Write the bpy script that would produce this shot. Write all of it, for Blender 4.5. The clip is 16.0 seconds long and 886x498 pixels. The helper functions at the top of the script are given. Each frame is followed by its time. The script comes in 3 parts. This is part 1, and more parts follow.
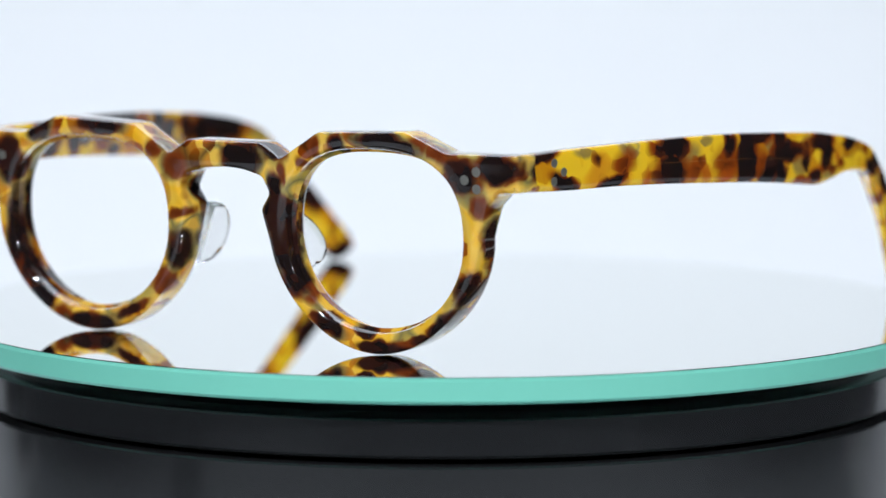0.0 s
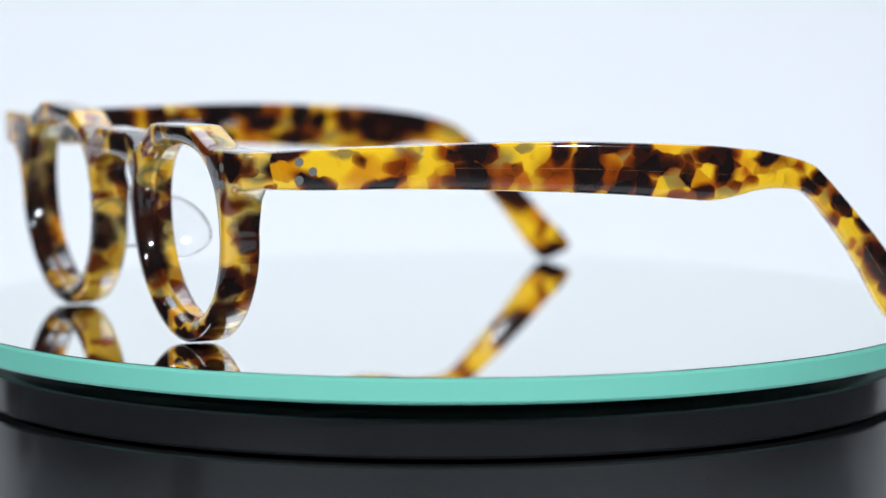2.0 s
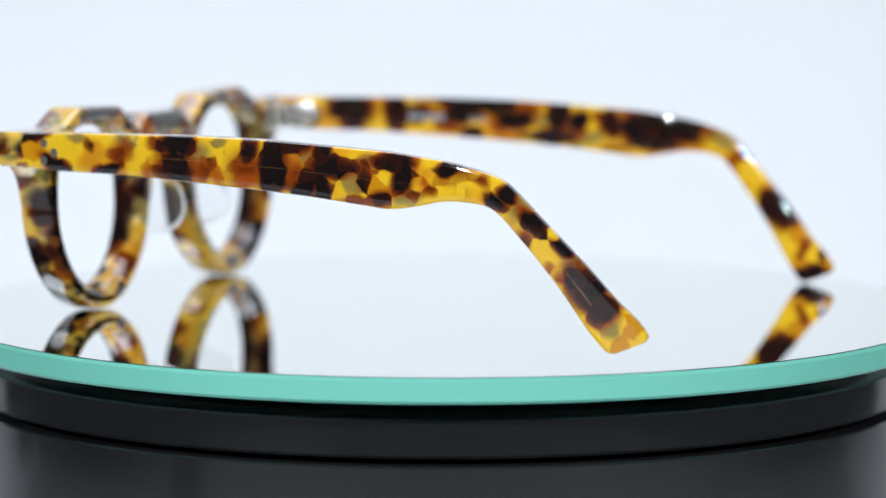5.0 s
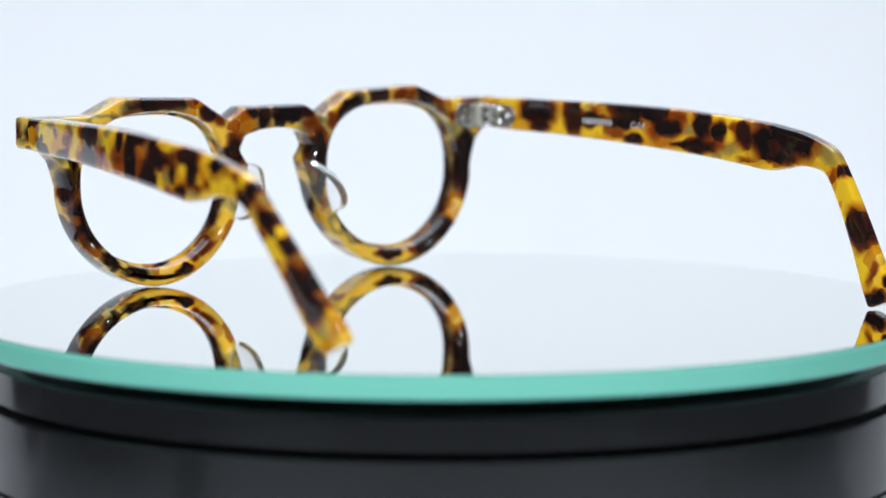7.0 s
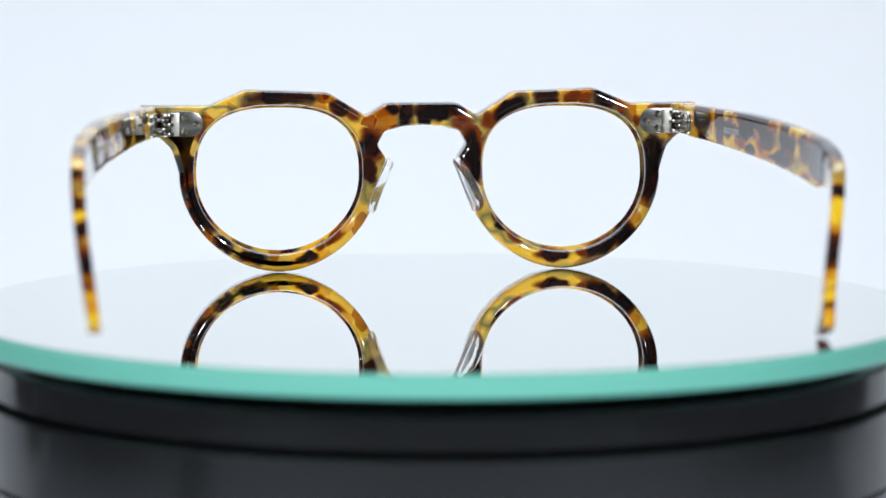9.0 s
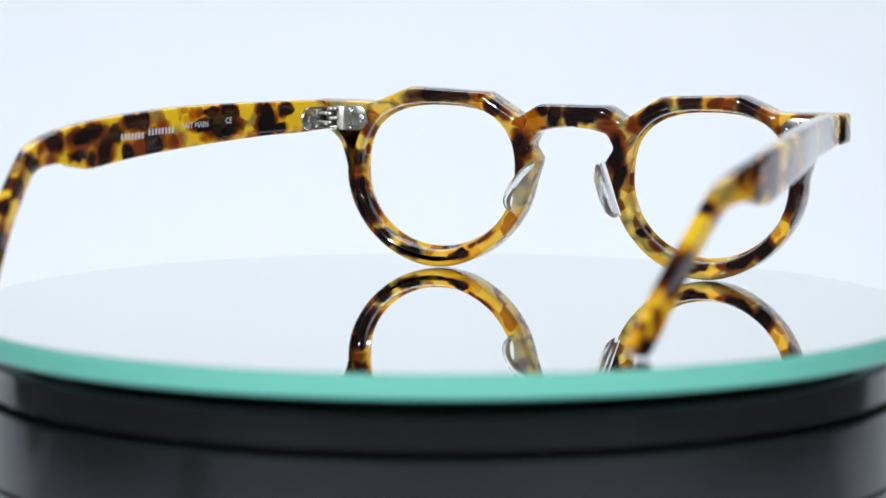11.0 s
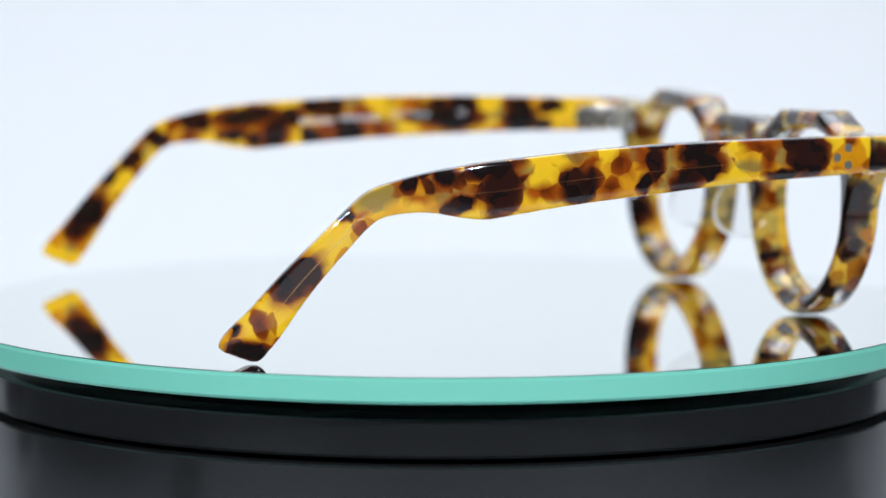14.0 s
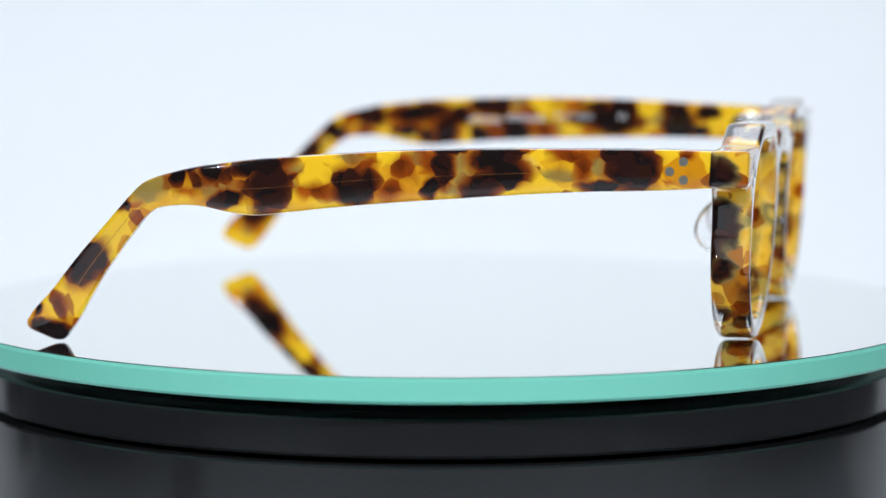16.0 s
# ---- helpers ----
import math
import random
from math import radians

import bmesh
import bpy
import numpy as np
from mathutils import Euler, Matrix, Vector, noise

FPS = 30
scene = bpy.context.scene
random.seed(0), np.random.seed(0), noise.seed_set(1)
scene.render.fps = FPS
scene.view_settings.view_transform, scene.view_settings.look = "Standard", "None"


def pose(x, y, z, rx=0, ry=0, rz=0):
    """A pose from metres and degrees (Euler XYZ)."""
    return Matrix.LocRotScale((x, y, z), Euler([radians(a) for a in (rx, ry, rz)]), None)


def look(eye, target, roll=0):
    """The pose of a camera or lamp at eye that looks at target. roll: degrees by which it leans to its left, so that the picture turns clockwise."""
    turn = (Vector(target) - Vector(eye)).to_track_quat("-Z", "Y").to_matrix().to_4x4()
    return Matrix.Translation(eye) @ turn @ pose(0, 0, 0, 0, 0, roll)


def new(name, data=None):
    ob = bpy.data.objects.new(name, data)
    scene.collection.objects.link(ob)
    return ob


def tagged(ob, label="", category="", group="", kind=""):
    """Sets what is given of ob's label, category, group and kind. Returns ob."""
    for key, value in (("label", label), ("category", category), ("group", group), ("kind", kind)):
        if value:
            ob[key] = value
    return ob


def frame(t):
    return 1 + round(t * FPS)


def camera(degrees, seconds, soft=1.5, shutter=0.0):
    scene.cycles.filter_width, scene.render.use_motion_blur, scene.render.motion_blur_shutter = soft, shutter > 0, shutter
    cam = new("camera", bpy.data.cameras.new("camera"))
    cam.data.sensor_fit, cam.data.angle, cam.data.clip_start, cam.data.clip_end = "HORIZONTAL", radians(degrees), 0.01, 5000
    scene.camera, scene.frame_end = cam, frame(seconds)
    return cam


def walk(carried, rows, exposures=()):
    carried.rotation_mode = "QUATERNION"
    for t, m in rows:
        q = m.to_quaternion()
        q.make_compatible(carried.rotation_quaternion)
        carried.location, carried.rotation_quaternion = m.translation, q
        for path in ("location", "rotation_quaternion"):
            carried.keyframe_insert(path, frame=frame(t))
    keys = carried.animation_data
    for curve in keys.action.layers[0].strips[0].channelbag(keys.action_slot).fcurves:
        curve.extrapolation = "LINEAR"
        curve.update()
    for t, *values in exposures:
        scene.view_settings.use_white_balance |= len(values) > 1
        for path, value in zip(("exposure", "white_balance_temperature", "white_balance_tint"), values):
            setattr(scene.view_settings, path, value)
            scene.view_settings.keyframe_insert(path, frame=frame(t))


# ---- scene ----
# A pair of tortoiseshell eyeglasses on a mirror-topped turntable before a white paper sweep.
MM = 0.001
cam = camera(15.278, 16.0, soft=1.5)
cam.data.dof.use_dof = True
cam.data.dof.aperture_fstop = 11.0
AXIS = Vector((0.000539, 0.994233, -0.107239))
STAND = Vector((0.0, -0.735, 0.09216))


def stand(back):
    """The tripod's place; back: metres by which the focusing lens draws away along its axis."""
    eye = STAND - back * AXIS
    return look(eye, eye + AXIS, 0.079)


walk(cam, [(0, stand(0)), (6.6, stand(0)), (7.2, stand(0.017)), (12.6, stand(0.017)), (13.0, stand(0)), (16, stand(0))])

# what the lens is focused on: the near temple first, the front while it faces away, then the other temple
FOCUS = new("focus_mark")
FOCUS.empty_display_size = 0.002
cam.data.dof.focus_object = FOCUS

# ---- light ----
scene.view_settings.exposure = 0.0
world = bpy.data.worlds.new("studio_air")
scene.world = world
world.use_nodes = True
world.node_tree.nodes["Background"].inputs[0].default_value = (0.80, 0.88, 1.0, 1)
world.node_tree.nodes["Background"].inputs[1].default_value = 0.12


def area_lamp(name, eye, target, w, h, power, colour=(0.80, 0.885, 1.0)):
    d = bpy.data.lights.new(name, "AREA")
    d.shape, d.size, d.size_y, d.energy, d.color = "RECTANGLE", w, h, power, colour
    ob = new(name, d)
    ob.matrix_world = look(eye, target)
    return ob


area_lamp("top_softbox", (-0.07, 0.34, 0.72), (-0.05, 0.22, 0), 0.90, 0.34, 3.75)
for side in (-1, 1):
    spot = area_lamp("led_lamp", (side * 0.45, -0.62, 0.42), (0, 0, 0.03), 0.042, 0.042, 4.6, (0.88, 0.93, 1.0))
    spot.data.shape = "DISK"


# ---- materials ----
def mat(name, colour=(0.8, 0.8, 0.8), rough=0.5, metal=0.0):
    m = bpy.data.materials.new(name)
    m.use_nodes = True
    b = m.node_tree.nodes["Principled BSDF"]
    b.inputs["Base Color"].default_value = (*colour, 1)
    b.inputs["Roughness"].default_value = rough
    b.inputs["Metallic"].default_value = metal
    return m


def node(m, kind, **values):
    n = m.node_tree.nodes.new(kind)
    for k, v in values.items():
        if k.startswith("_"):
            n.inputs[k[1:].replace("_", " ")].default_value = v
        else:
            setattr(n, k, v)
    return n


def join(m, a, b):
    m.node_tree.links.new(a, b)


def ramp(m, stops, mode="LINEAR"):
    n = m.node_tree.nodes.new("ShaderNodeValToRGB")
    n.color_ramp.interpolation = mode
    el = n.color_ramp.elements
    while len(el) < len(stops):
        el.new(0.5)
    for e, (p, c) in zip(el, stops):
        e.position, e.color = p, (*c, 1)
    return n


YELLOW, HONEY, OLIVE = (0.82, 0.51, 0.020), (0.74, 0.38, 0.014), (0.42, 0.31, 0.07)
SAND, MOSS = (0.74, 0.47, 0.075), (0.20, 0.165, 0.06)
RUST, BROWN, BLACK = (0.27, 0.052, 0.005), (0.085, 0.016, 0.006), (0.011, 0.007, 0.007)


REAR = 68.5                        # depth of the front's back face
LEAN = math.tan(radians(2.6))      # pantoscopic lean of the front


def bend(u, y):
    """The bow of the front: depth y at the middle, u millimetres aside."""
    return y + 0.0070 * u - 0.00010 * u * u


def eased(y, ys, values):
    """Interpolates, averaged over a few millimetres, so that the bow has no kinks."""
    return float(np.mean([np.interp(y + d, ys, values) for d in range(-8, 9)]))


def outer_a(y):
    return eased(y, [-75, -66, -57, -42, -15, 13, 41, 65, 71], [-80.6, -82.2, -84.2, -85.0, -83.2, -78.7, -72.6, -67.2, -65.9])


def outer_b(y):
    return eased(y, [-75, -62, -48, -35, -19, -5, 16, 44, 65, 71], [72.8, 76.8, 82.4, 85.4, 85.6, 84.3, 81.7, 76.6, 73.2, 72.9])


def half_thick(y):
    return eased(y, [-80, -70, -40, 20, 70], [1.0, 1.4, 1.6, 2.3, 2.3])


def inner_a(y):
    return outer_a(y) + 2 * half_thick(y)


def inner_b(y):
    return outer_b(y) - 2 * half_thick(y)


# flakes of the acetate, in millimetres: way along, height, two half sizes, turn in degrees
A_DARK = [(66.7, 40.9, 3.2, 0.8, 15), (61.0, 35.1, 3.6, 1.4, -29), (47.3, 34.6, 3.4, 1.0, 16), (30.3, 40.5, 4.5, 1.8, 0), (30.3, 35.8, 4.1, 2.7, 0), (12.4, 40.5, 1.6, 2.3, 0), (6.2, 37.5, 2.7, 5.7, -8), (-1.6, 34.2, 2.0, 3.4, -30), (1.8, 41.8, 4.0, 1.4, 0), (-5.0, 32.5, 1.4, 2.9, 0), (-7.2, 37.6, 4.2, 1.7, 0), (-5.3, 40.7, 1.3, 2.0, 0), (-21.1, 39.4, 3.6, 1.5, 0), (-23.3, 36.0, 1.8, 2.7, -10), (-18.9, 32.1, 1.9, 1.2, 0)]
A_TAIL = [(-32.8, 38.0, 1.9, 1.2, 0), (-42.9, 32.3, 2.0, 1.2, -20), (-45.9, 33.4, 1.6, 1.1, -30), (-50.6, 28.1, 2.3, 1.3, -45), (-56.7, 23.6, 1.9, 0.9, -45), (-61.6, 15.8, 4.0, 2.9, -49), (-64.4, 12.3, 2.6, 2.5, -49), (-53.2, 25.8, 0.9, 0.7, 0)]
A_RUST = [(43.9, 38.3, 2.7, 2.2, 11), (23.0, 35.9, 3.4, 2.0, 21), (34.8, 41.4, 1.8, 1.4, 0), (12.9, 36.5, 3.8, 3.4, 0), (1.2, 35.5, 2.0, 2.9, 0), (-13.9, 31.1, 3.8, 0.9, 0), (-29.3, 34.1, 1.3, 1.3, 0), (-49.0, 25.1, 1.6, 1.1, -45), (-57.3, 16.4, 2.1, 1.1, -45), (-64.0, 9.7, 2.1, 1.4, -40), (-49.7, 29.8, 2.3, 1.1, -45)]
A_RED = [(37.4, 35.0, 1.6, 2.3, 0), (19.4, 35.0, 1.8, 1.8, 21), (-3.8, 41.8, 1.3, 1.2, 0), (26.9, 41.4, 1.2, 0.8, 0), (-20.8, 33.2, 1.3, 1.6, 0), (-26.1, 39.5, 0.9, 1.3, 0), (-27.8, 35.7, 0.9, 0.9, 0), (12.9, 34.0, 2.2, 1.4, 0), (-54.4, 19.6, 1.2, 0.9, 0)]
A_OLIVE = [(42.7, 40.6, 2.3, 1.1, -19), (33.1, 41.1, 1.4, 0.8, 0), (24.1, 38.9, 2.5, 1.6, 31), (19.6, 41.6, 1.7, 0.8, 0), (-1.6, 40.4, 1.5, 2.0, 0), (-15.5, 39.3, 2.4, 1.6, 21), (-12.7, 35.2, 2.7, 2.7, 0), (-25.0, 32.1, 2.7, 1.2, 20), (55.3, 41.0, 2.3, 0.7, 0), (-48.0, 31.0, 1.6, 2.2, -40), (-59.0, 20.7, 1.9, 1.1, -45), (-66.2, 8.0, 1.6, 1.4, 0)]
B_DARK = [(54.3, 38.2, 4.0, 4.2, 0), (50.9, 40.6, 2.5, 1.3, 0), (48.4, 34.2, 3.3, 0.9, 0), (27.7, 39.7, 3.7, 2.3, 0), (29.6, 37.1, 3.5, 2.3, 0), (25.1, 34.7, 3.8, 2.1, -27), (30.2, 41.4, 2.8, 0.8, 0), (19.1, 41.4, 2.7, 0.9, 0), (17.3, 37.4, 1.7, 3.2, 0), (14.9, 33.9, 1.4, 1.6, 0), (0.0, 34.8, 3.5, 2.7, 0), (-0.6, 32.5, 3.3, 1.3, 0), (-16.9, 33.8, 3.0, 4.5, 11), (-19.2, 38.3, 5.0, 1.3, -11), (-28.8, 36.9, 2.0, 1.7, 0), (-26.0, 31.5, 2.9, 1.5, -14), (-36.4, 36.3, 1.4, 1.8, 10), (-47.9, 29.4, 0.9, 1.0, 0)]
B_TAIL = [(-57.5, 17.1, 4.4, 2.6, -44), (-55.4, 18.8, 2.4, 2.3, -44), (-69.1, 6.6, 0.8, 1.3, 27), (-65.6, 2.1, 3.9, 1.5, 11), (-48.7, 29.6, 1.4, 0.9, -44)]
B_RUST = [(42.1, 40.8, 4.0, 1.4, 6), (44.6, 38.1, 1.8, 3.0, 0), (9.5, 38.2, 2.3, 2.2, -17), (7.1, 33.5, 2.3, 1.6, -28), (1.8, 37.8, 3.0, 1.4, -32), (-8.0, 33.1, 3.1, 1.7, 0), (-19.2, 37.4, 3.9, 1.2, 0), (64.7, 40.7, 1.5, 1.0, 0), (14.6, 39.0, 1.7, 2.5, 0)]
B_RED = [(-34.6, 32.7, 1.9, 1.1, 16), (-10.0, 32.5, 1.4, 1.2, 0), (-18.9, 37.2, 1.3, 0.8, 0), (28.7, 41.2, 1.3, 0.9, 0), (61.4, 35.3, 1.1, 0.9, 0), (32.1, 36.2, 1.0, 1.6, 0), (-46.3, 29.2, 2.2, 0.8, -16)]
B_OLIVE = [(-32.2, 36.9, 1.5, 1.5, 0), (-27.7, 33.8, 3.8, 1.8, 0), (-21.5, 33.7, 2.0, 1.7, 0), (-12.9, 37.4, 2.3, 1.5, 0), (-13.5, 34.6, 2.0, 2.0, 0), (-1.2, 40.4, 2.6, 1.2, 0), (20.6, 39.4, 2.0, 2.3, 0), (21.6, 35.9, 2.4, 2.3, 0), (48.4, 38.0, 2.5, 2.0, 0), (-42.0, 33.3, 4.8, 2.0, -26), (12.8, 39.8, 1.9, 1.4, 0), (18.6, 33.5, 2.2, 1.0, 0), (40.2, 36.5, 3.0, 1.1, 0)]
B_TAIL_RUST = [(-64.4, 7.7, 1.4, 3.0, -21), (-57.8, 19.2, 1.7, 1.4, -44)]
A_IN_DARK = [(-35.6, 37.3, 3.2, 1.9, 11), (-22.1, 38.1, 6.3, 1.8, -6), (-11.8, 37.3, 2.5, 1.8, 0), (-15.0, 34.0, 2.5, 3.6, 16), (-20.5, 32.1, 2.0, 1.4, 0), (-26.1, 33.4, 2.7, 1.2, 0), (-4.1, 39.7, 3.7, 1.8, 0), (2.8, 34.6, 3.1, 2.5, 0), (-6.4, 32.8, 1.7, 1.8, 0), (-0.3, 40.3, 1.6, 1.8, 0), (28.1, 37.2, 5.3, 2.8, 0), (30.0, 40.7, 2.5, 1.8, 0), (23.0, 40.9, 3.4, 1.1, 0), (44.2, 36.7, 3.2, 3.4, 0), (49.0, 35.1, 2.2, 1.1, 0), (42.6, 40.3, 1.9, 1.1, 0), (51.3, 40.0, 2.1, 1.3, 0), (20.6, 37.6, 3.4, 1.1, 0)]
A_IN_RUST = [(-36.4, 33.3, 2.4, 1.8, 0), (-40.4, 36.2, 1.8, 1.3, -33), (-2.6, 33.5, 3.7, 2.5, -7), (6.0, 38.0, 2.0, 2.5, 0), (9.8, 34.4, 2.8, 2.0, 0), (-16.5, 35.4, 3.4, 3.0, 0), (-24.5, 35.7, 4.5, 1.5, 0), (19.8, 41.0, 2.3, 1.1, 0)]
A_IN_RED = [(16.8, 40.8, 1.7, 1.0, 0), (21.4, 34.6, 1.9, 1.3, 0), (38.7, 34.7, 1.9, 0.9, 0), (-27.7, 37.9, 1.8, 1.2, 0), (12.1, 35.0, 1.2, 1.4, 0)]
A_IN_OLIVE = [(3.7, 40.9, 1.9, 1.4, 0), (-8.7, 39.2, 2.1, 1.7, 0), (-7.2, 33.6, 1.9, 1.7, 0), (11.3, 35.7, 3.1, 1.8, 0), (40.2, 38.2, 2.4, 1.8, 0), (36.3, 37.7, 2.4, 1.1, 0)]
B_IN_DARK = [(50.7, 38.9, 4.6, 2.9, 0), (49.7, 34.9, 2.5, 1.0, 0), (39.4, 38.5, 2.2, 3.8, 9), (34.0, 37.6, 4.0, 1.3, 0), (22.6, 40.3, 4.8, 2.5, 0), (23.6, 37.2, 4.7, 1.3, 0), (13.9, 40.8, 3.7, 3.0, 0), (10.0, 36.6, 3.4, 1.9, 0), (20.7, 33.2, 2.3, 1.1, 0), (-0.8, 38.2, 2.2, 3.4, 0), (0.1, 32.7, 4.1, 1.5, 0), (6.0, 32.6, 3.0, 0.8, 0), (-5.6, 36.4, 1.6, 2.0, -19), (-20.7, 34.7, 3.6, 3.1, 0), (-29.2, 36.5, 7.3, 3.5, -7), (-24.9, 31.5, 5.6, 1.3, 0), (-13.5, 36.2, 2.2, 2.5, -10)]
B_IN_RUST = [(26.5, 34.6, 2.9, 1.1, 0), (6.7, 39.1, 3.1, 1.9, 0), (-11.5, 37.4, 2.6, 1.2, 0), (13.9, 35.8, 2.3, 1.8, 0), (-14.6, 30.2, 2.5, 0.9, 0), (32.5, 39.8, 2.0, 1.3, 0), (-4.8, 33.7, 2.5, 1.5, 0)]
B_IN_OLIVE = [(22.7, 40.6, 2.3, 0.8, 0), (3.1, 36.4, 2.3, 1.2, 0), (-8.7, 32.6, 2.9, 1.8, 0), (-17.6, 37.8, 3.1, 1.2, 0), (-4.8, 30.9, 1.9, 1.2, 0), (-22.7, 36.8, 2.8, 1.7, 0)]
F_SIDES = [(-61.5, 24.5, 2.0, 3.2, 0), (-60.0, 13.0, 2.2, 2.6, 20), (62.0, 26.0, 2.6, 4.2, 0), (60.8, 15.0, 2.4, 3.6, -15), (-67.5, 38.0, 2.4, 2.2, 0), (68.0, 37.5, 2.6, 2.6, 0)]
F_BACK_DARK = [(-35.5, 43.5, 6.3, 1.6, 0), (-20.9, 41.1, 1.9, 1.6, 30), (-13.3, 31.1, 2.1, 2.8, 0), (-13.4, 25.8, 1.3, 2.8, 0), (-7.6, 40.7, 1.3, 1.2, 0), (-4.3, 39.0, 1.6, 3.2, 0), (0.1, 39.6, 1.6, 2.8, 0), (-59.1, 27.0, 2.1, 2.0, 0), (-57.8, 20.0, 2.0, 1.8, 0), (-55.2, 15.1, 2.1, 3.8, -30), (-49.7, 7.3, 2.3, 1.2, 36), (-42.8, 4.1, 2.8, 1.2, 11), (-29.2, 3.7, 2.0, 0.9, -11)]
F_BACK_DEEP = [(2.9, 40.1, 4.7, 2.0, 0), (8.9, 40.4, 2.0, 1.5, 0), (11.9, 30.5, 1.9, 3.9, 0), (13.0, 23.6, 1.3, 3.2, 15), (19.4, 11.3, 1.3, 1.0, 30), (32.7, 3.9, 3.1, 1.1, 0), (45.3, 5.7, 3.5, 1.5, -27), (50.4, 8.8, 2.1, 2.7, 40), (58.3, 28.9, 2.6, 3.7, 0), (57.6, 22.5, 2.3, 4.2, 10), (31.1, 43.2, 2.3, 1.7, 0), (46.0, 42.9, 2.6, 2.3, 30), (21.7, 40.4, 3.5, 1.5, -34)]
F_BACK_RUST = [(-43.1, 42.6, 1.7, 1.8, 0), (-17.6, 39.4, 2.3, 1.5, 35), (-12.7, 34.1, 2.5, 2.0, 0), (-12.4, 28.7, 2.1, 0.9, 0), (-58.4, 23.9, 2.0, 1.2, 0), (-22.5, 8.2, 2.5, 0.8, -34), (-25.5, 6.4, 1.1, 0.7, -24), (-55.4, 34.2, 0.8, 2.0, 0), (-29.6, 43.2, 1.5, 1.3, 0), (9.9, 36.9, 2.7, 2.3, 0), (12.6, 33.6, 1.9, 2.0, 0), (22.9, 8.3, 1.9, 0.9, 35), (40.5, 4.1, 2.0, 0.9, 0), (38.2, 43.4, 2.4, 1.3, 0), (49.0, 41.1, 2.2, 1.3, 35), (54.1, 36.9, 0.9, 1.5, 0), (16.9, 37.3, 2.0, 1.9, 0), (24.7, 42.8, 1.7, 1.9, 0), (20.9, 10.2, 1.1, 0.7, 35)]
F_FACE_DARK = [(30.8, 43.8, 5.7, 1.7, -2), (-5.3, 38.3, 4.6, 3.5, 0), (-12.1, 40.9, 3.9, 1.8, -24), (47.6, 42.4, 3.3, 1.8, 30), (54.9, 21.2, 2.5, 8.7, -1), (51.5, 12.9, 2.6, 5.4, 15), (48.7, 6.8, 3.4, 2.4, -37), (35.1, 2.1, 6.0, 1.7, 0), (25.1, 5.0, 3.0, 1.1, 24), (11.6, 18.4, 3.1, 4.1, -13), (7.1, 30.4, 2.0, 2.8, 0), (56.5, 35.8, 3.1, 4.9, 0), (14.7, 41.1, 2.5, 1.3, -23)]
F_FACE_DEEP = [(-38.4, 43.5, 5.6, 1.6, 0), (-41.0, 42.5, 6.5, 1.4, -4), (-13.3, 26.8, 3.3, 4.6, 0), (-15.1, 20.5, 3.3, 6.9, 18), (-17.0, 14.8, 3.1, 4.1, 24), (-25.0, 5.6, 4.2, 1.7, -28), (-26.6, 12.0, 2.2, 2.8, 33), (-33.1, 5.0, 2.8, 1.2, -18), (-38.4, 1.6, 5.6, 1.5, 0), (-47.1, 3.7, 2.7, 1.3, 17), (-53.1, 7.5, 5.1, 1.8, 38), (-58.5, 13.5, 3.0, 4.3, -19), (-63.5, 18.9, 1.2, 5.7, -5), (-57.2, 37.4, 3.3, 3.3, 0), (-65.5, 38.9, 4.8, 2.9, 0), (-28.2, 42.3, 1.9, 2.0, 0), (-12.8, 32.5, 1.6, 3.4, 11)]
F_FACE_RUST = [(46.2, 9.6, 2.2, 4.1, 19), (17.6, 39.6, 2.7, 2.4, -24), (11.9, 36.6, 3.5, 3.5, 0), (8.5, 32.0, 2.3, 3.5, 0), (10.9, 26.6, 3.9, 1.2, 11), (15.9, 12.2, 2.4, 3.5, -27), (-9.6, 39.8, 1.9, 2.5, 0), (-14.7, 35.5, 1.1, 2.8, 0), (42.7, 3.1, 3.5, 2.0, -31), (22.1, 6.4, 3.3, 1.2, 28), (53.6, 16.4, 3.1, 2.5, 0)]
F_FACE_RED = [(-46.9, 42.8, 3.2, 2.0, 0), (-52.1, 41.1, 3.6, 1.7, -29), (-61.5, 31.2, 2.6, 2.9, 0), (-22.8, 41.5, 1.3, 2.4, -20), (-19.3, 38.5, 1.3, 1.0, -24), (-20.5, 16.2, 1.4, 2.3, 24), (-20.4, 12.2, 2.2, 3.0, 33), (-14.8, 12.4, 2.8, 2.8, 28), (-44.5, 3.0, 3.7, 1.1, 13), (-22.7, 21.0, 1.7, 3.0, 16), (-56.4, 9.5, 2.3, 1.6, 38), (-60.3, 35.4, 2.1, 1.8, 0), (-33.7, 43.1, 1.6, 2.0, 0)]


def mixed(m, factor, one, two):
    n = node(m, "ShaderNodeMix", data_type="RGBA")
    if isinstance(factor, float):
        n.inputs[0].default_value = factor
    else:
        join(m, factor, n.inputs[0])
    for socket, v in ((n.inputs[6], one), (n.inputs[7], two)):
        if isinstance(v, tuple):
            socket.default_value = (*v, 1)
        else:
            join(m, v, socket)
    return n.outputs[2]


def graded(m, value, lo, hi, a=0.0, b=1.0):
    n = node(m, "ShaderNodeMapRange", interpolation_type="SMOOTHSTEP")
    for k, v in (("From Min", lo), ("From Max", hi), ("To Min", a), ("To Max", b)):
        n.inputs[k].default_value = v
    join(m, value, n.inputs["Value"])
    return n.outputs["Result"]


def lean(z):
    """The front leans: its foot stands back under the brow. Millimetres at height z."""
    return LEAN * (27.0 - z)


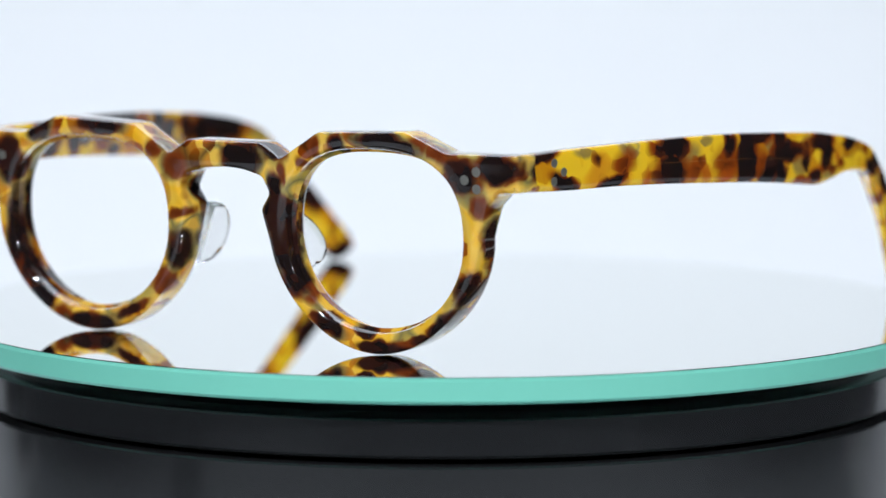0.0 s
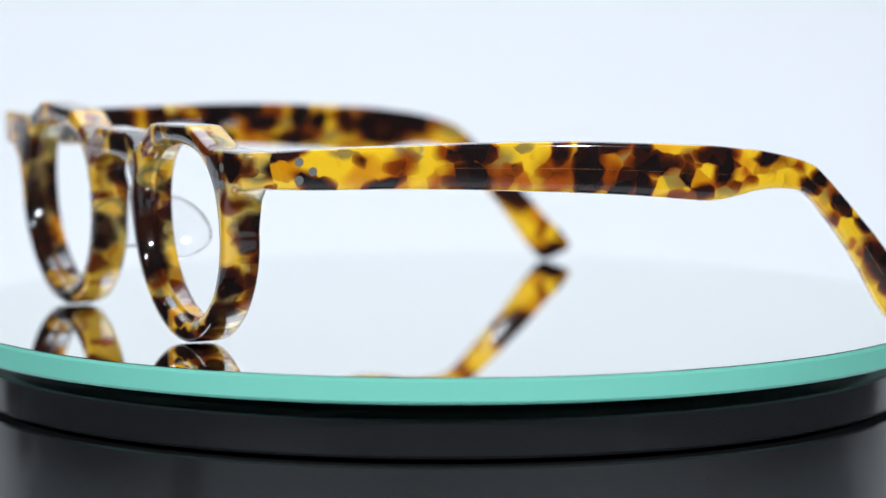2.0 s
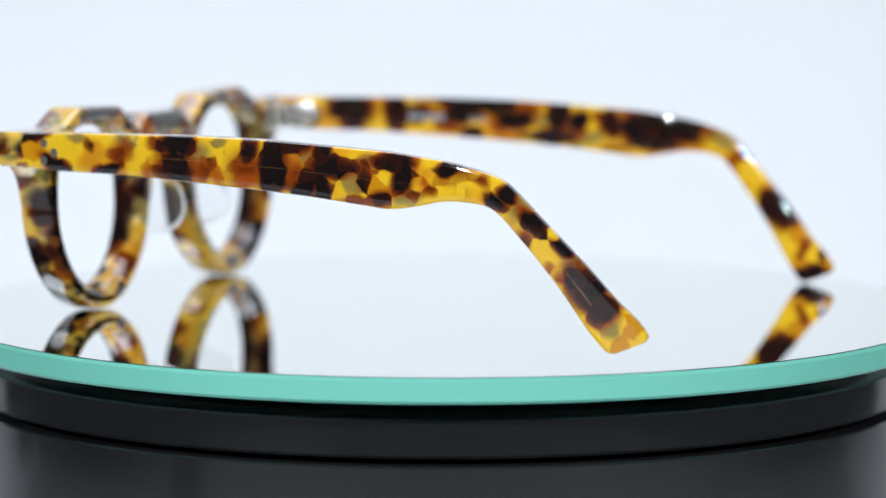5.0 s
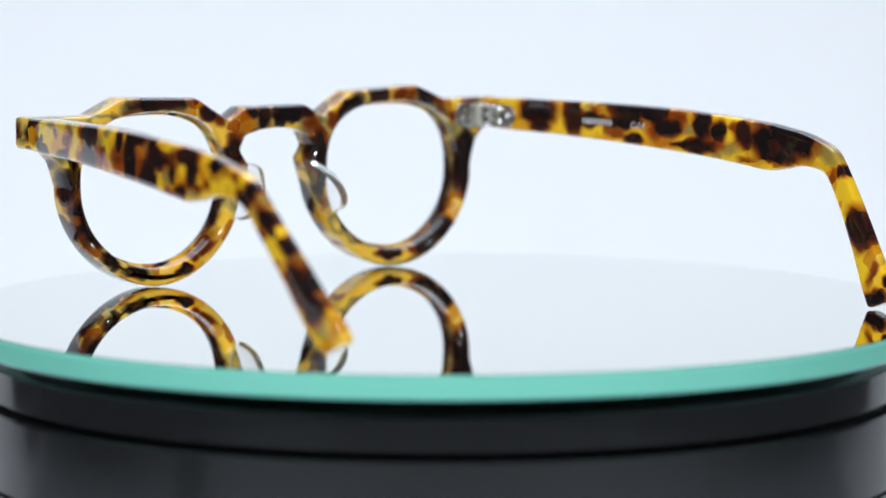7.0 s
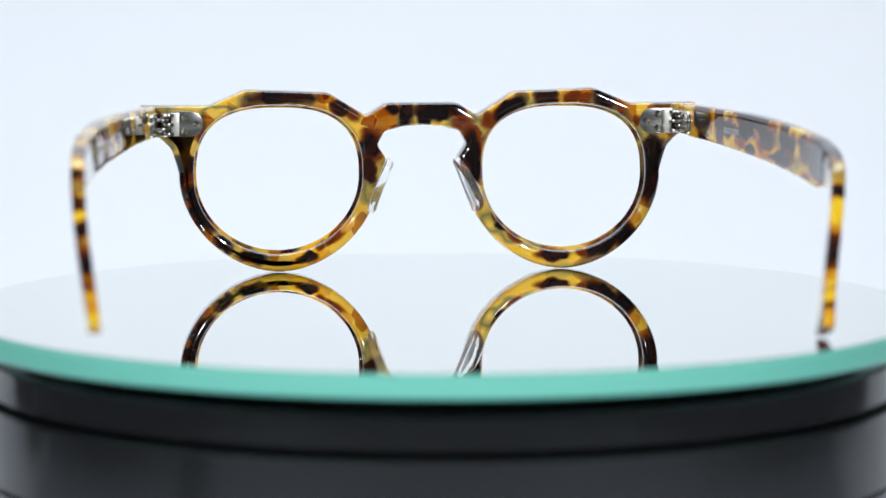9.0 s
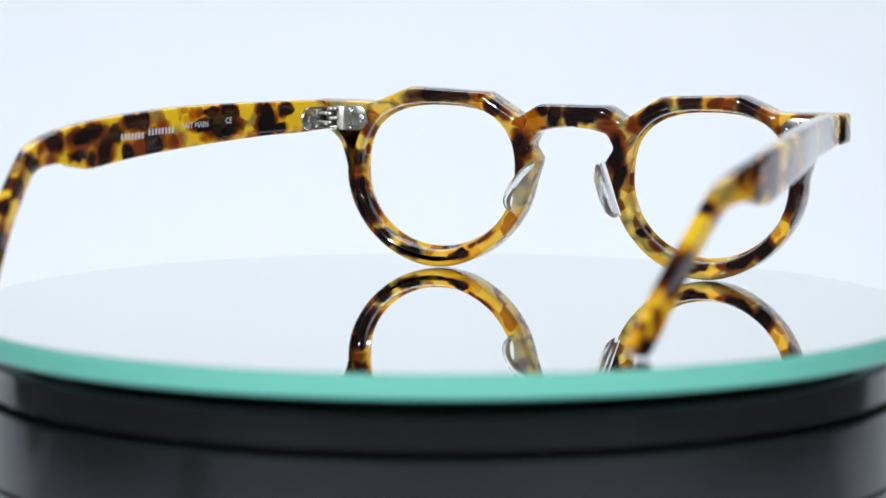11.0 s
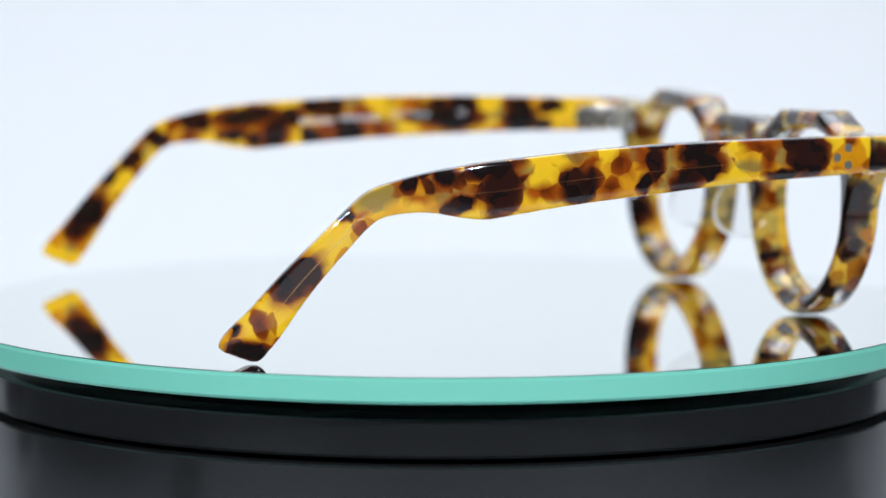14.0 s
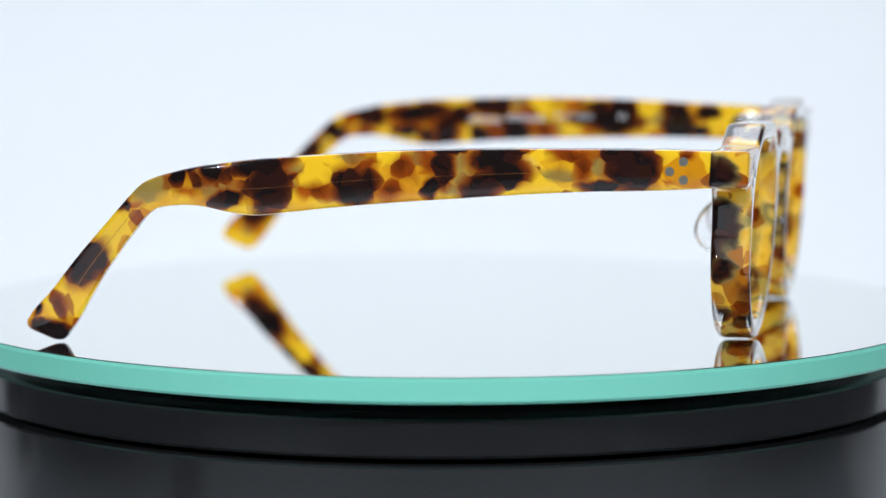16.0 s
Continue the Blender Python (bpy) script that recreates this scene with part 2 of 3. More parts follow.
def after(m, vector, value):
    """The same vector, worked out only once value is known; it keeps a long node chain in small batches."""
    n = node(m, "ShaderNodeVectorMath", operation="MULTIPLY_ADD")
    join(m, value, n.inputs[0])
    n.inputs[1].default_value = (1e-9, 1e-9, 1e-9)
    join(m, vector, n.inputs[2])
    return n.outputs[0]


def flakes(m, vector, rows, plane, deep):
    """The least distance to any flake, 1 at its edge. plane: 'yz' for a temple or 'xz' for the front; deep: the depth at which the flakes lie, for a temple as a function of y."""
    last = None
    for k, (u, v, ru, rv, turn) in enumerate(rows):
        if last is not None and k % 6 == 0:
            vector = after(m, vector, last)
        mp = node(m, "ShaderNodeMapping", vector_type="TEXTURE")
        if plane == "yz":
            mp.inputs["Location"].default_value = (deep(u) * MM, u * MM, v * MM)
            mp.inputs["Rotation"].default_value = (radians(-turn), 0, 0)
            thick, wide = (0.0034, 1.26) if u > -40 else (0.009, 1.30)      # through and through in the thin tail
            mp.inputs["Scale"].default_value = (thick, ru * wide * MM, rv * wide * MM)
        else:
            wide = 1.28 if deep < 74 else 1.02
            mp.inputs["Location"].default_value = ((u + 3.9) * MM, (bend(u, deep) - lean(v)) * MM, v * MM)
            mp.inputs["Rotation"].default_value = (0, radians(turn), 0)
            mp.inputs["Scale"].default_value = (ru * wide * MM, 0.0044, rv * wide * MM)
        join(m, vector, mp.inputs["Vector"])
        d = node(m, "ShaderNodeVectorMath", operation="LENGTH")
        join(m, mp.outputs[0], d.inputs[0])
        out = d.outputs["Value"]
        if last is not None:
            low = node(m, "ShaderNodeMath", operation="MINIMUM")
            join(m, last, low.inputs[0])
            join(m, out, low.inputs[1])
            out = low.outputs[0]
        last = out
    return last


def nearest(m, vector, groups, plane):
    """Flakes of several lists, each (depth, rows)."""
    last = None
    for g in groups:
        if last is not None:
            vector = after(m, vector, last)
        d = flakes(m, vector, g[1], plane, g[0])
        if last is not None:
            low = node(m, "ShaderNodeMath", operation="MINIMUM")
            join(m, last, low.inputs[0])
            join(m, d, low.inputs[1])
            d = low.outputs[0]
        last = d
    return last


def tortoise(name, shift, dark, rust, red, olive, plane, stops, warmth, shards, bending, sizes, blur):
    """Blond tortoiseshell acetate: amber ground, honey and olive clouds, angular brown and near-black flakes."""
    m = mat(name, YELLOW, 0.10)
    b = m.node_tree.nodes["Principled BSDF"]
    tc = node(m, "ShaderNodeTexCoord")
    mp = node(m, "ShaderNodeMapping")
    mp.inputs["Location"].default_value = shift
    join(m, tc.outputs["Object"], mp.inputs["Vector"])

    def warp(scale, amount, detail, kind="ShaderNodeTexNoise"):
        nz = node(m, kind, _Scale=scale)
        if kind == "ShaderNodeTexNoise":
            nz.inputs["Detail"].default_value = detail
        join(m, mp.outputs[0], nz.inputs["Vector"])
        sub = node(m, "ShaderNodeVectorMath", operation="SUBTRACT")
        sub.inputs[1].default_value = (0.5, 0.5, 0.5)
        join(m, nz.outputs["Color"], sub.inputs[0])
        mul = node(m, "ShaderNodeVectorMath", operation="SCALE")
        mul.inputs["Scale"].default_value = amount
        join(m, sub.outputs[0], mul.inputs[0])
        return mul.outputs[0]

    def plus(p, q):
        add = node(m, "ShaderNodeVectorMath", operation="ADD")
        join(m, p, add.inputs[0])
        join(m, q, add.inputs[1])
        return add.outputs[0]

    # angular shards: what lies at a cell's middle tints most of the cell; a soft noise bends it all
    soft_warp = warp(*bending, 1.0)
    away = plus(mp.outputs[0], soft_warp)
    shape = node(m, "ShaderNodeMapping")
    shape.inputs["Scale"].default_value = (0.5, 1, 1) if plane == "yz" else (1, 0.35, 1)
    join(m, plus(tc.outputs["Object"], soft_warp), shape.inputs["Vector"])
    cell = node(m, "ShaderNodeTexVoronoi", _Scale=sizes[0], feature="SMOOTH_F1")
    cell.inputs["Smoothness"].default_value = blur
    join(m, shape.outputs[0], cell.inputs["Vector"])
    unshape = node(m, "ShaderNodeMapping")
    unshape.inputs["Scale"].default_value = (2, 1, 1) if plane == "yz" else (1, 1 / 0.35, 1)
    join(m, cell.outputs["Position"], unshape.inputs["Vector"])
    both = node(m, "ShaderNodeMix", data_type="VECTOR")
    both.inputs[0].default_value = 0.34 if plane == "yz" else 0.18
    join(m, plus(tc.outputs["Object"], soft_warp), both.inputs[4])
    join(m, unshape.outputs[0], both.inputs[5])
    here = both.outputs[1]
    # ground: clouds of amber, honey and olive
    vo = node(m, "ShaderNodeTexVoronoi", _Scale=sizes[1], feature="SMOOTH_F1")
    vo.inputs["Smoothness"].default_value = 1.0
    join(m, away, vo.inputs["Vector"])
    sep = node(m, "ShaderNodeSeparateColor")
    join(m, vo.outputs["Color"], sep.inputs[0])
    ground = ramp(m, stops)
    join(m, sep.outputs[0], ground.inputs[0])
    colour = ground.outputs[0]
    # sheets of thinner, see-through shards that darken where they lie over one another
    def sheet(scale, moved):
        at = node(m, "ShaderNodeMapping")
        at.inputs["Location"].default_value = moved
        at.inputs["Rotation"].default_value = (0.6, 0.5, 0.9)
        join(m, away, at.inputs["Vector"])
        v = node(m, "ShaderNodeTexVoronoi", _Scale=scale, feature="SMOOTH_F1")
        v.inputs["Smoothness"].default_value = blur
        join(m, at.outputs[0], v.inputs["Vector"])
        c = node(m, "ShaderNodeSeparateColor")
        join(m, v.outputs["Color"], c.inputs[0])
        return c.outputs

    def tinted(factor, one, tint):
        out = mixed(m, factor, one, tint)
        out.node.blend_type = "MULTIPLY"
        return out

    coarse, small = sheet(sizes[2], (0.3, 0.1, 0.2)), sheet(sizes[2] * 1.6, (0.7, 0.4, 0.5))
    colour = tinted(graded(m, coarse[1], shards - 0.07, shards + 0.05), colour, (0.74, 0.50, 0.36) if plane == "yz" else (0.54, 0.32, 0.20))
    colour = tinted(graded(m, small[2], shards - 0.05, shards + 0.07), colour, (0.40, 0.17, 0.12))
    colour = tinted(graded(m, small[0], shards - 0.08, shards + 0.06), colour, (0.72, 0.50, 0.36))
    russet = RUST if plane == "yz" else (0.17, 0.034, 0.007)
    at = here
    if olive:
        o = nearest(m, at, olive, plane)
        colour = mixed(m, graded(m, o, 0.50, 1.30, 0.85, 0.0), colour, (0.22, 0.160, 0.050))
        at = after(m, at, o)
    r = nearest(m, at, rust, plane)
    colour = mixed(m, graded(m, r, 0.6, 1.0 + 0.3 * warmth, 1.0, 0.0), colour, russet)
    colour = mixed(m, graded(m, r, 0.15, 0.80, 1.0, 0.0), colour, (0.11, 0.020, 0.004))
    at = after(m, at, r)
    if red:
        e = nearest(m, at, red, plane)
        colour = mixed(m, graded(m, e, 0.35, 1.25, 0.9, 0.0), colour, (0.38, 0.070, 0.006))
        at = after(m, at, e)
    first = nearest(m, at, dark, plane)
    halo = russet
    if plane == "xz":
        halo = mixed(m, graded(m, sep.outputs[1], 0.40, 0.56), russet, MOSS)
    colour = mixed(m, graded(m, first, 0.95, 1.12 + 0.40 * warmth, 1.0, 0.0), colour, halo)
    whole = node(m, "ShaderNodeMath", operation="MULTIPLY")
    join(m, graded(m, first, 0.74, 1.24 - 0.08 * (1 - warmth), 1.0, 0.0), whole.inputs[0])
    join(m, graded(m, coarse[0], 0.30, 0.55, 0.93, 1.0), whole.inputs[1])
    colour = mixed(m, whole.outputs[0], colour, BROWN)
    fine = node(m, "ShaderNodeTexNoise", _Scale=330.0, _Detail=2.0)
    join(m, mp.outputs[0], fine.inputs["Vector"])
    inner = node(m, "ShaderNodeMath", operation="MULTIPLY_ADD")
    join(m, fine.outputs["Fac"], inner.inputs[0])
    inner.inputs[1].default_value = 1.1
    join(m, first, inner.inputs[2])
    deepest = node(m, "ShaderNodeMath", operation="MULTIPLY")
    join(m, graded(m, inner.outputs[0], 1.42 - 0.20 * warmth, 1.98 - 0.22 * warmth, 1.0, 0.0), deepest.inputs[0])
    join(m, graded(m, small[1], 0.28, 0.52, 0.80, 1.0), deepest.inputs[1])
    colour = mixed(m, deepest.outputs[0], colour, BLACK)
    join(m, colour, b.inputs["Base Color"])
    b.inputs["Subsurface Weight"].default_value = 0.35
    b.inputs["Subsurface Radius"].default_value = (1.0, 0.55, 0.2)
    b.inputs["Subsurface Scale"].default_value = 0.0012
    b.inputs["Specular IOR Level"].default_value = 0.12
    b.inputs["Coat Weight"].default_value = 1.0
    b.inputs["Coat Roughness"].default_value = 0.02
    # fine polishing waves
    wave = node(m, "ShaderNodeTexNoise", _Scale=90.0, _Detail=2.0)
    join(m, mp.outputs[0], wave.inputs["Vector"])
    bump = node(m, "ShaderNodeBump")
    bump.inputs["Strength"].default_value = 0.05
    bump.inputs["Distance"].default_value = 0.002
    join(m, wave.outputs["Fac"], bump.inputs["Height"])
    join(m, bump.outputs[0], b.inputs["Normal"])
    join(m, bump.outputs[0], b.inputs["Coat Normal"])
    return m


PALE = [(0.0, HONEY), (0.18, SAND), (0.32, (0.76, 0.44, 0.025)), (0.46, SAND), (0.56, OLIVE), (0.66, MOSS), (0.76, OLIVE), (0.86, SAND)]
WARM = [(0.0, (0.62, 0.26, 0.012)), (0.22, HONEY), (0.36, YELLOW), (0.72, YELLOW), (0.82, SAND), (0.92, OLIVE), (0.98, YELLOW)]
TORT_FRONT = tortoise("tortoise_front", (0.013, 0.02, 0.0), ((69.1, F_BACK_DARK), (69.1, F_BACK_DEEP), (70.2, F_SIDES), (75.9, F_FACE_DARK), (75.9, F_FACE_DEEP)), ((69.1, F_BACK_RUST), (75.9, F_FACE_RUST), (75.9, F_FACE_RED)), (), (), "xz", PALE, 0.8, 0.80, (240.0, 0.0020), (420.0, 150.0, 170.0), 0.35)
TORT_A = tortoise("tortoise_temple_a", (0.37, 0.12, 0.05), ((outer_a, A_DARK), (outer_a, A_TAIL), (inner_a, A_IN_DARK)), ((outer_a, A_RUST), (inner_a, A_IN_RUST)), ((outer_a, A_RED), (inner_a, A_IN_RED)), ((outer_a, A_OLIVE), (inner_a, A_IN_OLIVE)), "yz", WARM, 1.0, 0.93, (210.0, 0.0018), (330.0, 135.0, 150.0), 0.25)
TORT_B = tortoise("tortoise_temple_b", (0.71, 0.33, 0.25), ((outer_b, B_DARK), (outer_b, B_TAIL), (inner_b, B_IN_DARK)), ((outer_b, B_RUST), (outer_b, B_TAIL_RUST), (inner_b, B_IN_RUST)), ((outer_b, B_RED),), ((outer_b, B_OLIVE), (inner_b, B_IN_OLIVE)), "yz", WARM, 1.0, 0.93, (210.0, 0.0018), (330.0, 135.0, 150.0), 0.25)
STEEL = mat("polished_steel", (0.50, 0.49, 0.46), 0.26, 1.0)
DOME = mat("bright_steel", (0.93, 0.92, 0.88), 0.16, 1.0)
SATIN = mat("satin_steel", (0.84, 0.82, 0.74), 0.42, 1.0)
RIVET = mat("rivet_steel", (0.30, 0.30, 0.27), 0.35, 0.8)
CORE = mat("amber_core", (0.44, 0.17, 0.014), 0.3)
CLEAR = mat("clear_acetate", (0.98, 0.985, 0.98), 0.05)
CLEAR.node_tree.nodes["Principled BSDF"].inputs["Transmission Weight"].default_value = 0.95
CLEAR.node_tree.nodes["Principled BSDF"].inputs["IOR"].default_value = 1.22
PRINT = mat("white_print", (0.56, 0.56, 0.60), 0.5)
MIRROR = mat("mirror_silver", (0.93, 0.945, 0.905), 0.0, 1.0)
GREEN = mat("glass_edge_green", (0.18, 0.57, 0.45), 0.22)
PLASTIC = mat("black_plastic", (0.013, 0.0135, 0.0145), 0.22)
smudge = node(PLASTIC, "ShaderNodeTexNoise", _Scale=28.0, _Detail=5.0)
smudge_at = node(PLASTIC, "ShaderNodeTexCoord")
join(PLASTIC, smudge_at.outputs["Object"], smudge.inputs["Vector"])
join(PLASTIC, graded(PLASTIC, smudge.outputs["Fac"], 0.35, 0.7, 0.10, 0.17), PLASTIC.node_tree.nodes["Principled BSDF"].inputs["Roughness"])
PAPER = mat("white_paper", (0.86, 0.87, 0.88), 0.9)
CLOTH = mat("white_tent_cloth", (0.85, 0.86, 0.87), 0.9)
DESK = mat("grey_table_top", (0.56, 0.60, 0.62), 0.5)
ROOM = mat("grey_room_wall", (0.16, 0.16, 0.17), 0.9)


# ---- building helpers ----
def mesh_of(name, verts, faces, material, smooth=True, angle=32):
    me = bpy.data.meshes.new(name)
    me.from_pydata([tuple(v) for v in verts], [], faces)
    me.validate()
    bm = bmesh.new()
    bm.from_mesh(me)
    bmesh.ops.recalc_face_normals(bm, faces=bm.faces)
    bm.to_mesh(me)
    bm.free()
    if smooth:
        me.shade_smooth()
        me.set_sharp_from_angle(angle=radians(angle))
    me.materials.append(material)
    return me


def part(name, me, parent=None, label=""):
    ob = new(name, me)
    ob.parent = parent
    if label:
        ob["label"] = label
    return ob


def lathe(name, profile, material, seg=192, angle=32):
    """Spins (radius, height) points, in metres, round z; ends close on the axis or as a loop."""
    verts, faces = [], []
    n = len(profile)
    for i in range(seg):
        a = 2 * math.pi * i / seg
        verts += [(r * math.cos(a), r * math.sin(a), z) for r, z in profile]
    for i in range(seg):
        j = (i + 1) % seg
        faces += [(i * n + k, j * n + k, j * n + k + 1, i * n + k + 1) for k in range(n - 1)]
    if profile[0][0] > 1e-6:
        faces.append([i * n for i in range(seg)])
    if profile[-1][0] > 1e-6:
        faces.append([i * n + n - 1 for i in range(seg)])
    me = mesh_of(name, verts, faces, material, True, angle)
    return me


def box_mesh(name, lo, hi, material, bevel=0.0):
    bm = bmesh.new()
    bmesh.ops.create_cube(bm, size=1)
    for v in bm.verts:
        v.co = Vector([(l + h) / 2 + c * (h - l) for l, h, c in zip(lo, hi, v.co)])
    if bevel:
        bmesh.ops.bevel(bm, geom=list(bm.edges), offset=bevel, segments=2, affect="EDGES", profile=0.5)
    me = bpy.data.meshes.new(name)
    bm.to_mesh(me)
    bm.free()
    me.materials.append(material)
    return me


# ---- the sweep and the room round it ----
def backdrop():
    """White sweep: table level in front, a wide curve, then upright."""
    line = [(0.112, -0.100), (0.30, -0.100)]
    for i in range(1, 13):
        a = math.pi / 2 * i / 12
        line.append((0.30 + 0.25 * math.sin(a), -0.100 + 0.25 * (1 - math.cos(a))))
    line.append((0.55, 0.75))
    verts, faces = [], []
    for y, z in line:
        verts += [(-0.6, y, z), (0.6, y, z)]
    m = len(line)
    for y, z in line:
        verts += [(-0.6, y + 0.004, z - 0.004), (0.6, y + 0.004, z - 0.004)]
    for k in range(m - 1):
        faces += [(2 * k, 2 * k + 1, 2 * k + 3, 2 * k + 2), (2 * m + 2 * k, 2 * m + 2 * k + 2, 2 * m + 2 * k + 3, 2 * m + 2 * k + 1)]
    faces += [(0, 2 * m, 2 * m + 1, 1), (2 * m - 2, 2 * m - 1, 4 * m - 1, 4 * m - 2)]
    for k in range(m - 1):
        for s in (0, 1):
            faces.append((2 * k + s, 2 * k + 2 + s, 2 * m + 2 * k + 2 + s, 2 * m + 2 * k + s))
    tagged(new("backdrop", mesh_of("backdrop", verts, faces, PAPER)), "seamless white paper sweep behind the turntable", "backdrop", kind="structure")


def room():
    tagged(new("ceiling_panel", box_mesh("ceiling_panel", (-0.62, 0.12, 0.755), (0.62, 0.56, 0.77), CLOTH)), "white panel above the backdrop sweep", "ceiling panel", kind="structure")
    for name, lo, hi in (("wall_back", (-2.5, 2.0, -0.9), (2.5, 2.1, 1.9)), ("wall_front", (-2.5, -2.6, -0.9), (2.5, -2.5, 1.9)),
                         ("wall_left", (-2.6, -2.6, -0.9), (-2.5, 2.1, 1.9)), ("wall_right", (2.5, -2.6, -0.9), (2.6, 2.1, 1.9)),
                         ("floor", (-2.6, -2.6, -1.0), (2.6, 2.1, -0.9)), ("ceiling", (-2.6, -2.6, 1.9), (2.6, 2.1, 2.0))):
        tagged(new(name, box_mesh(name, lo, hi, ROOM)), "plain grey studio room surface", "room", kind="structure")
    tagged(new("table", box_mesh("table", (-0.60, -1.15, -0.14), (0.63, 0.65, -0.106), DESK, 0.003)), "plain grey table under the paper sweep", "table")


def reflected_foot(x, y, z):
    """A weighted round foot, added out of view for the dark patch in the gloss."""
    ob = new("reflected_foot", lathe("reflected_foot", [(0.036, 0.0), (0.038, 0.002), (0.038, 0.030), (0.034, 0.036), (0.016, 0.039), (0.014, 0.060), (0.012, 0.062)], PLASTIC, 48))
    ob.matrix_world = pose(x, y, z)
    tagged(ob, "black weighted foot added beside the turntable, out of view, for its dark reflection", "lamp foot", group="feet beside the turntable")


backdrop()
room()


# ---- the turntable ----
def turntable():
    base = tagged(new("turntable"), "black plastic turntable with a round mirror glass top", "turntable")
    R = 0.1102
    platter = part("mirror_top", lathe("mirror_top", [(R - 0.0006, -0.0002), (R, -0.0008), (R, -0.0047), (R - 0.0006, -0.0053)], GREEN), base, "round mirror plate with a pale green glass edge")
    part("mirror_face", lathe("mirror_face", [(R - 0.0006, 0.0), (R - 0.0006, -0.0001)], MIRROR), platter, "clean mirror surface")
    part("carrier", lathe("carrier", [(0.0960, -0.0054), (0.0964, -0.0088), (0.1036, -0.0091), (0.1040, -0.0095), (0.1043, -0.0162), (0.1039, -0.0168), (0.0981, -0.0169)], PLASTIC), base, "glossy black rotating collar")
    part("body", lathe("body", [(0.0960, -0.0182), (0.1044, -0.0181), (0.1052, -0.0182), (0.1056, -0.0186), (0.1059, -0.0346), (0.1052, -0.0351)], PLASTIC), base, "glossy black plastic body")
    part("foot", lathe("foot", [(0.1050, -0.0353), (0.1058, -0.0358), (0.1064, -0.1046), (0.1050, -0.1060)], PLASTIC), base)
    return base, platter


TABLE, PLATTER = turntable()
# unseen feet, placed where the turntable's gloss mirrors them as dark patches
reflected_foot(-0.50, -0.35, -0.106)
reflected_foot(-0.555, 0.165, -0.100)

# ---- the eyeglasses ----
XC = 3.9                # the middle of the front, beside the spindle


def superellipse(cx, cz, a, up, down, n_up, n_down, start, end, steps):
    pts = []
    for i in range(steps):
        t = radians(start + (end - start) * i / steps)
        c, s = math.cos(t), math.sin(t)
        n, h = (n_up, up) if s > 0 else (n_down, down)
        pts.append((cx + a * math.copysign(abs(c) ** (2 / n), c), cz + h * math.copysign(abs(s) ** (2 / n), s)))
    return pts


def resample(pts, step, closed=True):
    out = []
    for a, b in zip(pts, pts[1:] + (pts[:1] if closed else [])):
        d = math.dist(a, b)
        k = max(1, round(d / step))
        out += [(a[0] + (b[0] - a[0]) * i / k, a[1] + (b[1] - a[1]) * i / k) for i in range(k)]
    return out


def rounded(pts, r):
    """Cuts each corner of an open line back by r and rounds it."""
    out = [pts[0]]
    for a, b, c in zip(pts, pts[1:], pts[2:]):
        a, b, c = Vector(a), Vector(b), Vector(c)
        p, q = b + (a - b).normalized() * r, b + (c - b).normalized() * r
        for i in range(5):
            t = i / 4
            out.append(tuple(p * (1 - t) ** 2 + b * 2 * t * (1 - t) + q * t * t))
    return out + [pts[-1]]


def front_outline():
    crown = rounded([(0, 41.9), (8.8, 41.9), (13.8, 38.7), (23.3, 44.6), (43.5, 45.4), (52.6, 41.5), (69.6, 41.7), (69.8, 34.3), (65.0, 34.0), (61.9, 31.0), (60.6, 27.0)], 1.1)
    rim = superellipse(35.4, 24.0, 24.6, 23.7, 23.75, 1.9, 1.87, 2, -170, 64)
    keyhole = rounded([(10.7, 22.3), (9.5, 26.3), (9.0, 28.2), (11.2, 31.5), (9.4, 34.9), (4.6, 36.1), (0, 36.4)], 0.9)
    half = crown + rim + keyhole
    other = [(-u, z) for u, z in half[::-1]][1:-1]
    return half + other


def offset(pts, d):
    """Moves a closed line sideways by d, to its left where d is positive."""
    n, out = len(pts), []
    for i in range(n):
        p, a, b = Vector(pts[i]), Vector(pts[i - 1]), Vector(pts[(i + 1) % n])
        e, g = (p - a).normalized(), (b - p).normalized()
        m = Vector((-(e.y + g.y), e.x + g.x))
        m = m.normalized() / max(0.7, m.length / 2) if m.length > 1e-6 else Vector((-e.y, e.x))
        out.append(tuple(p + m * d))
    return out


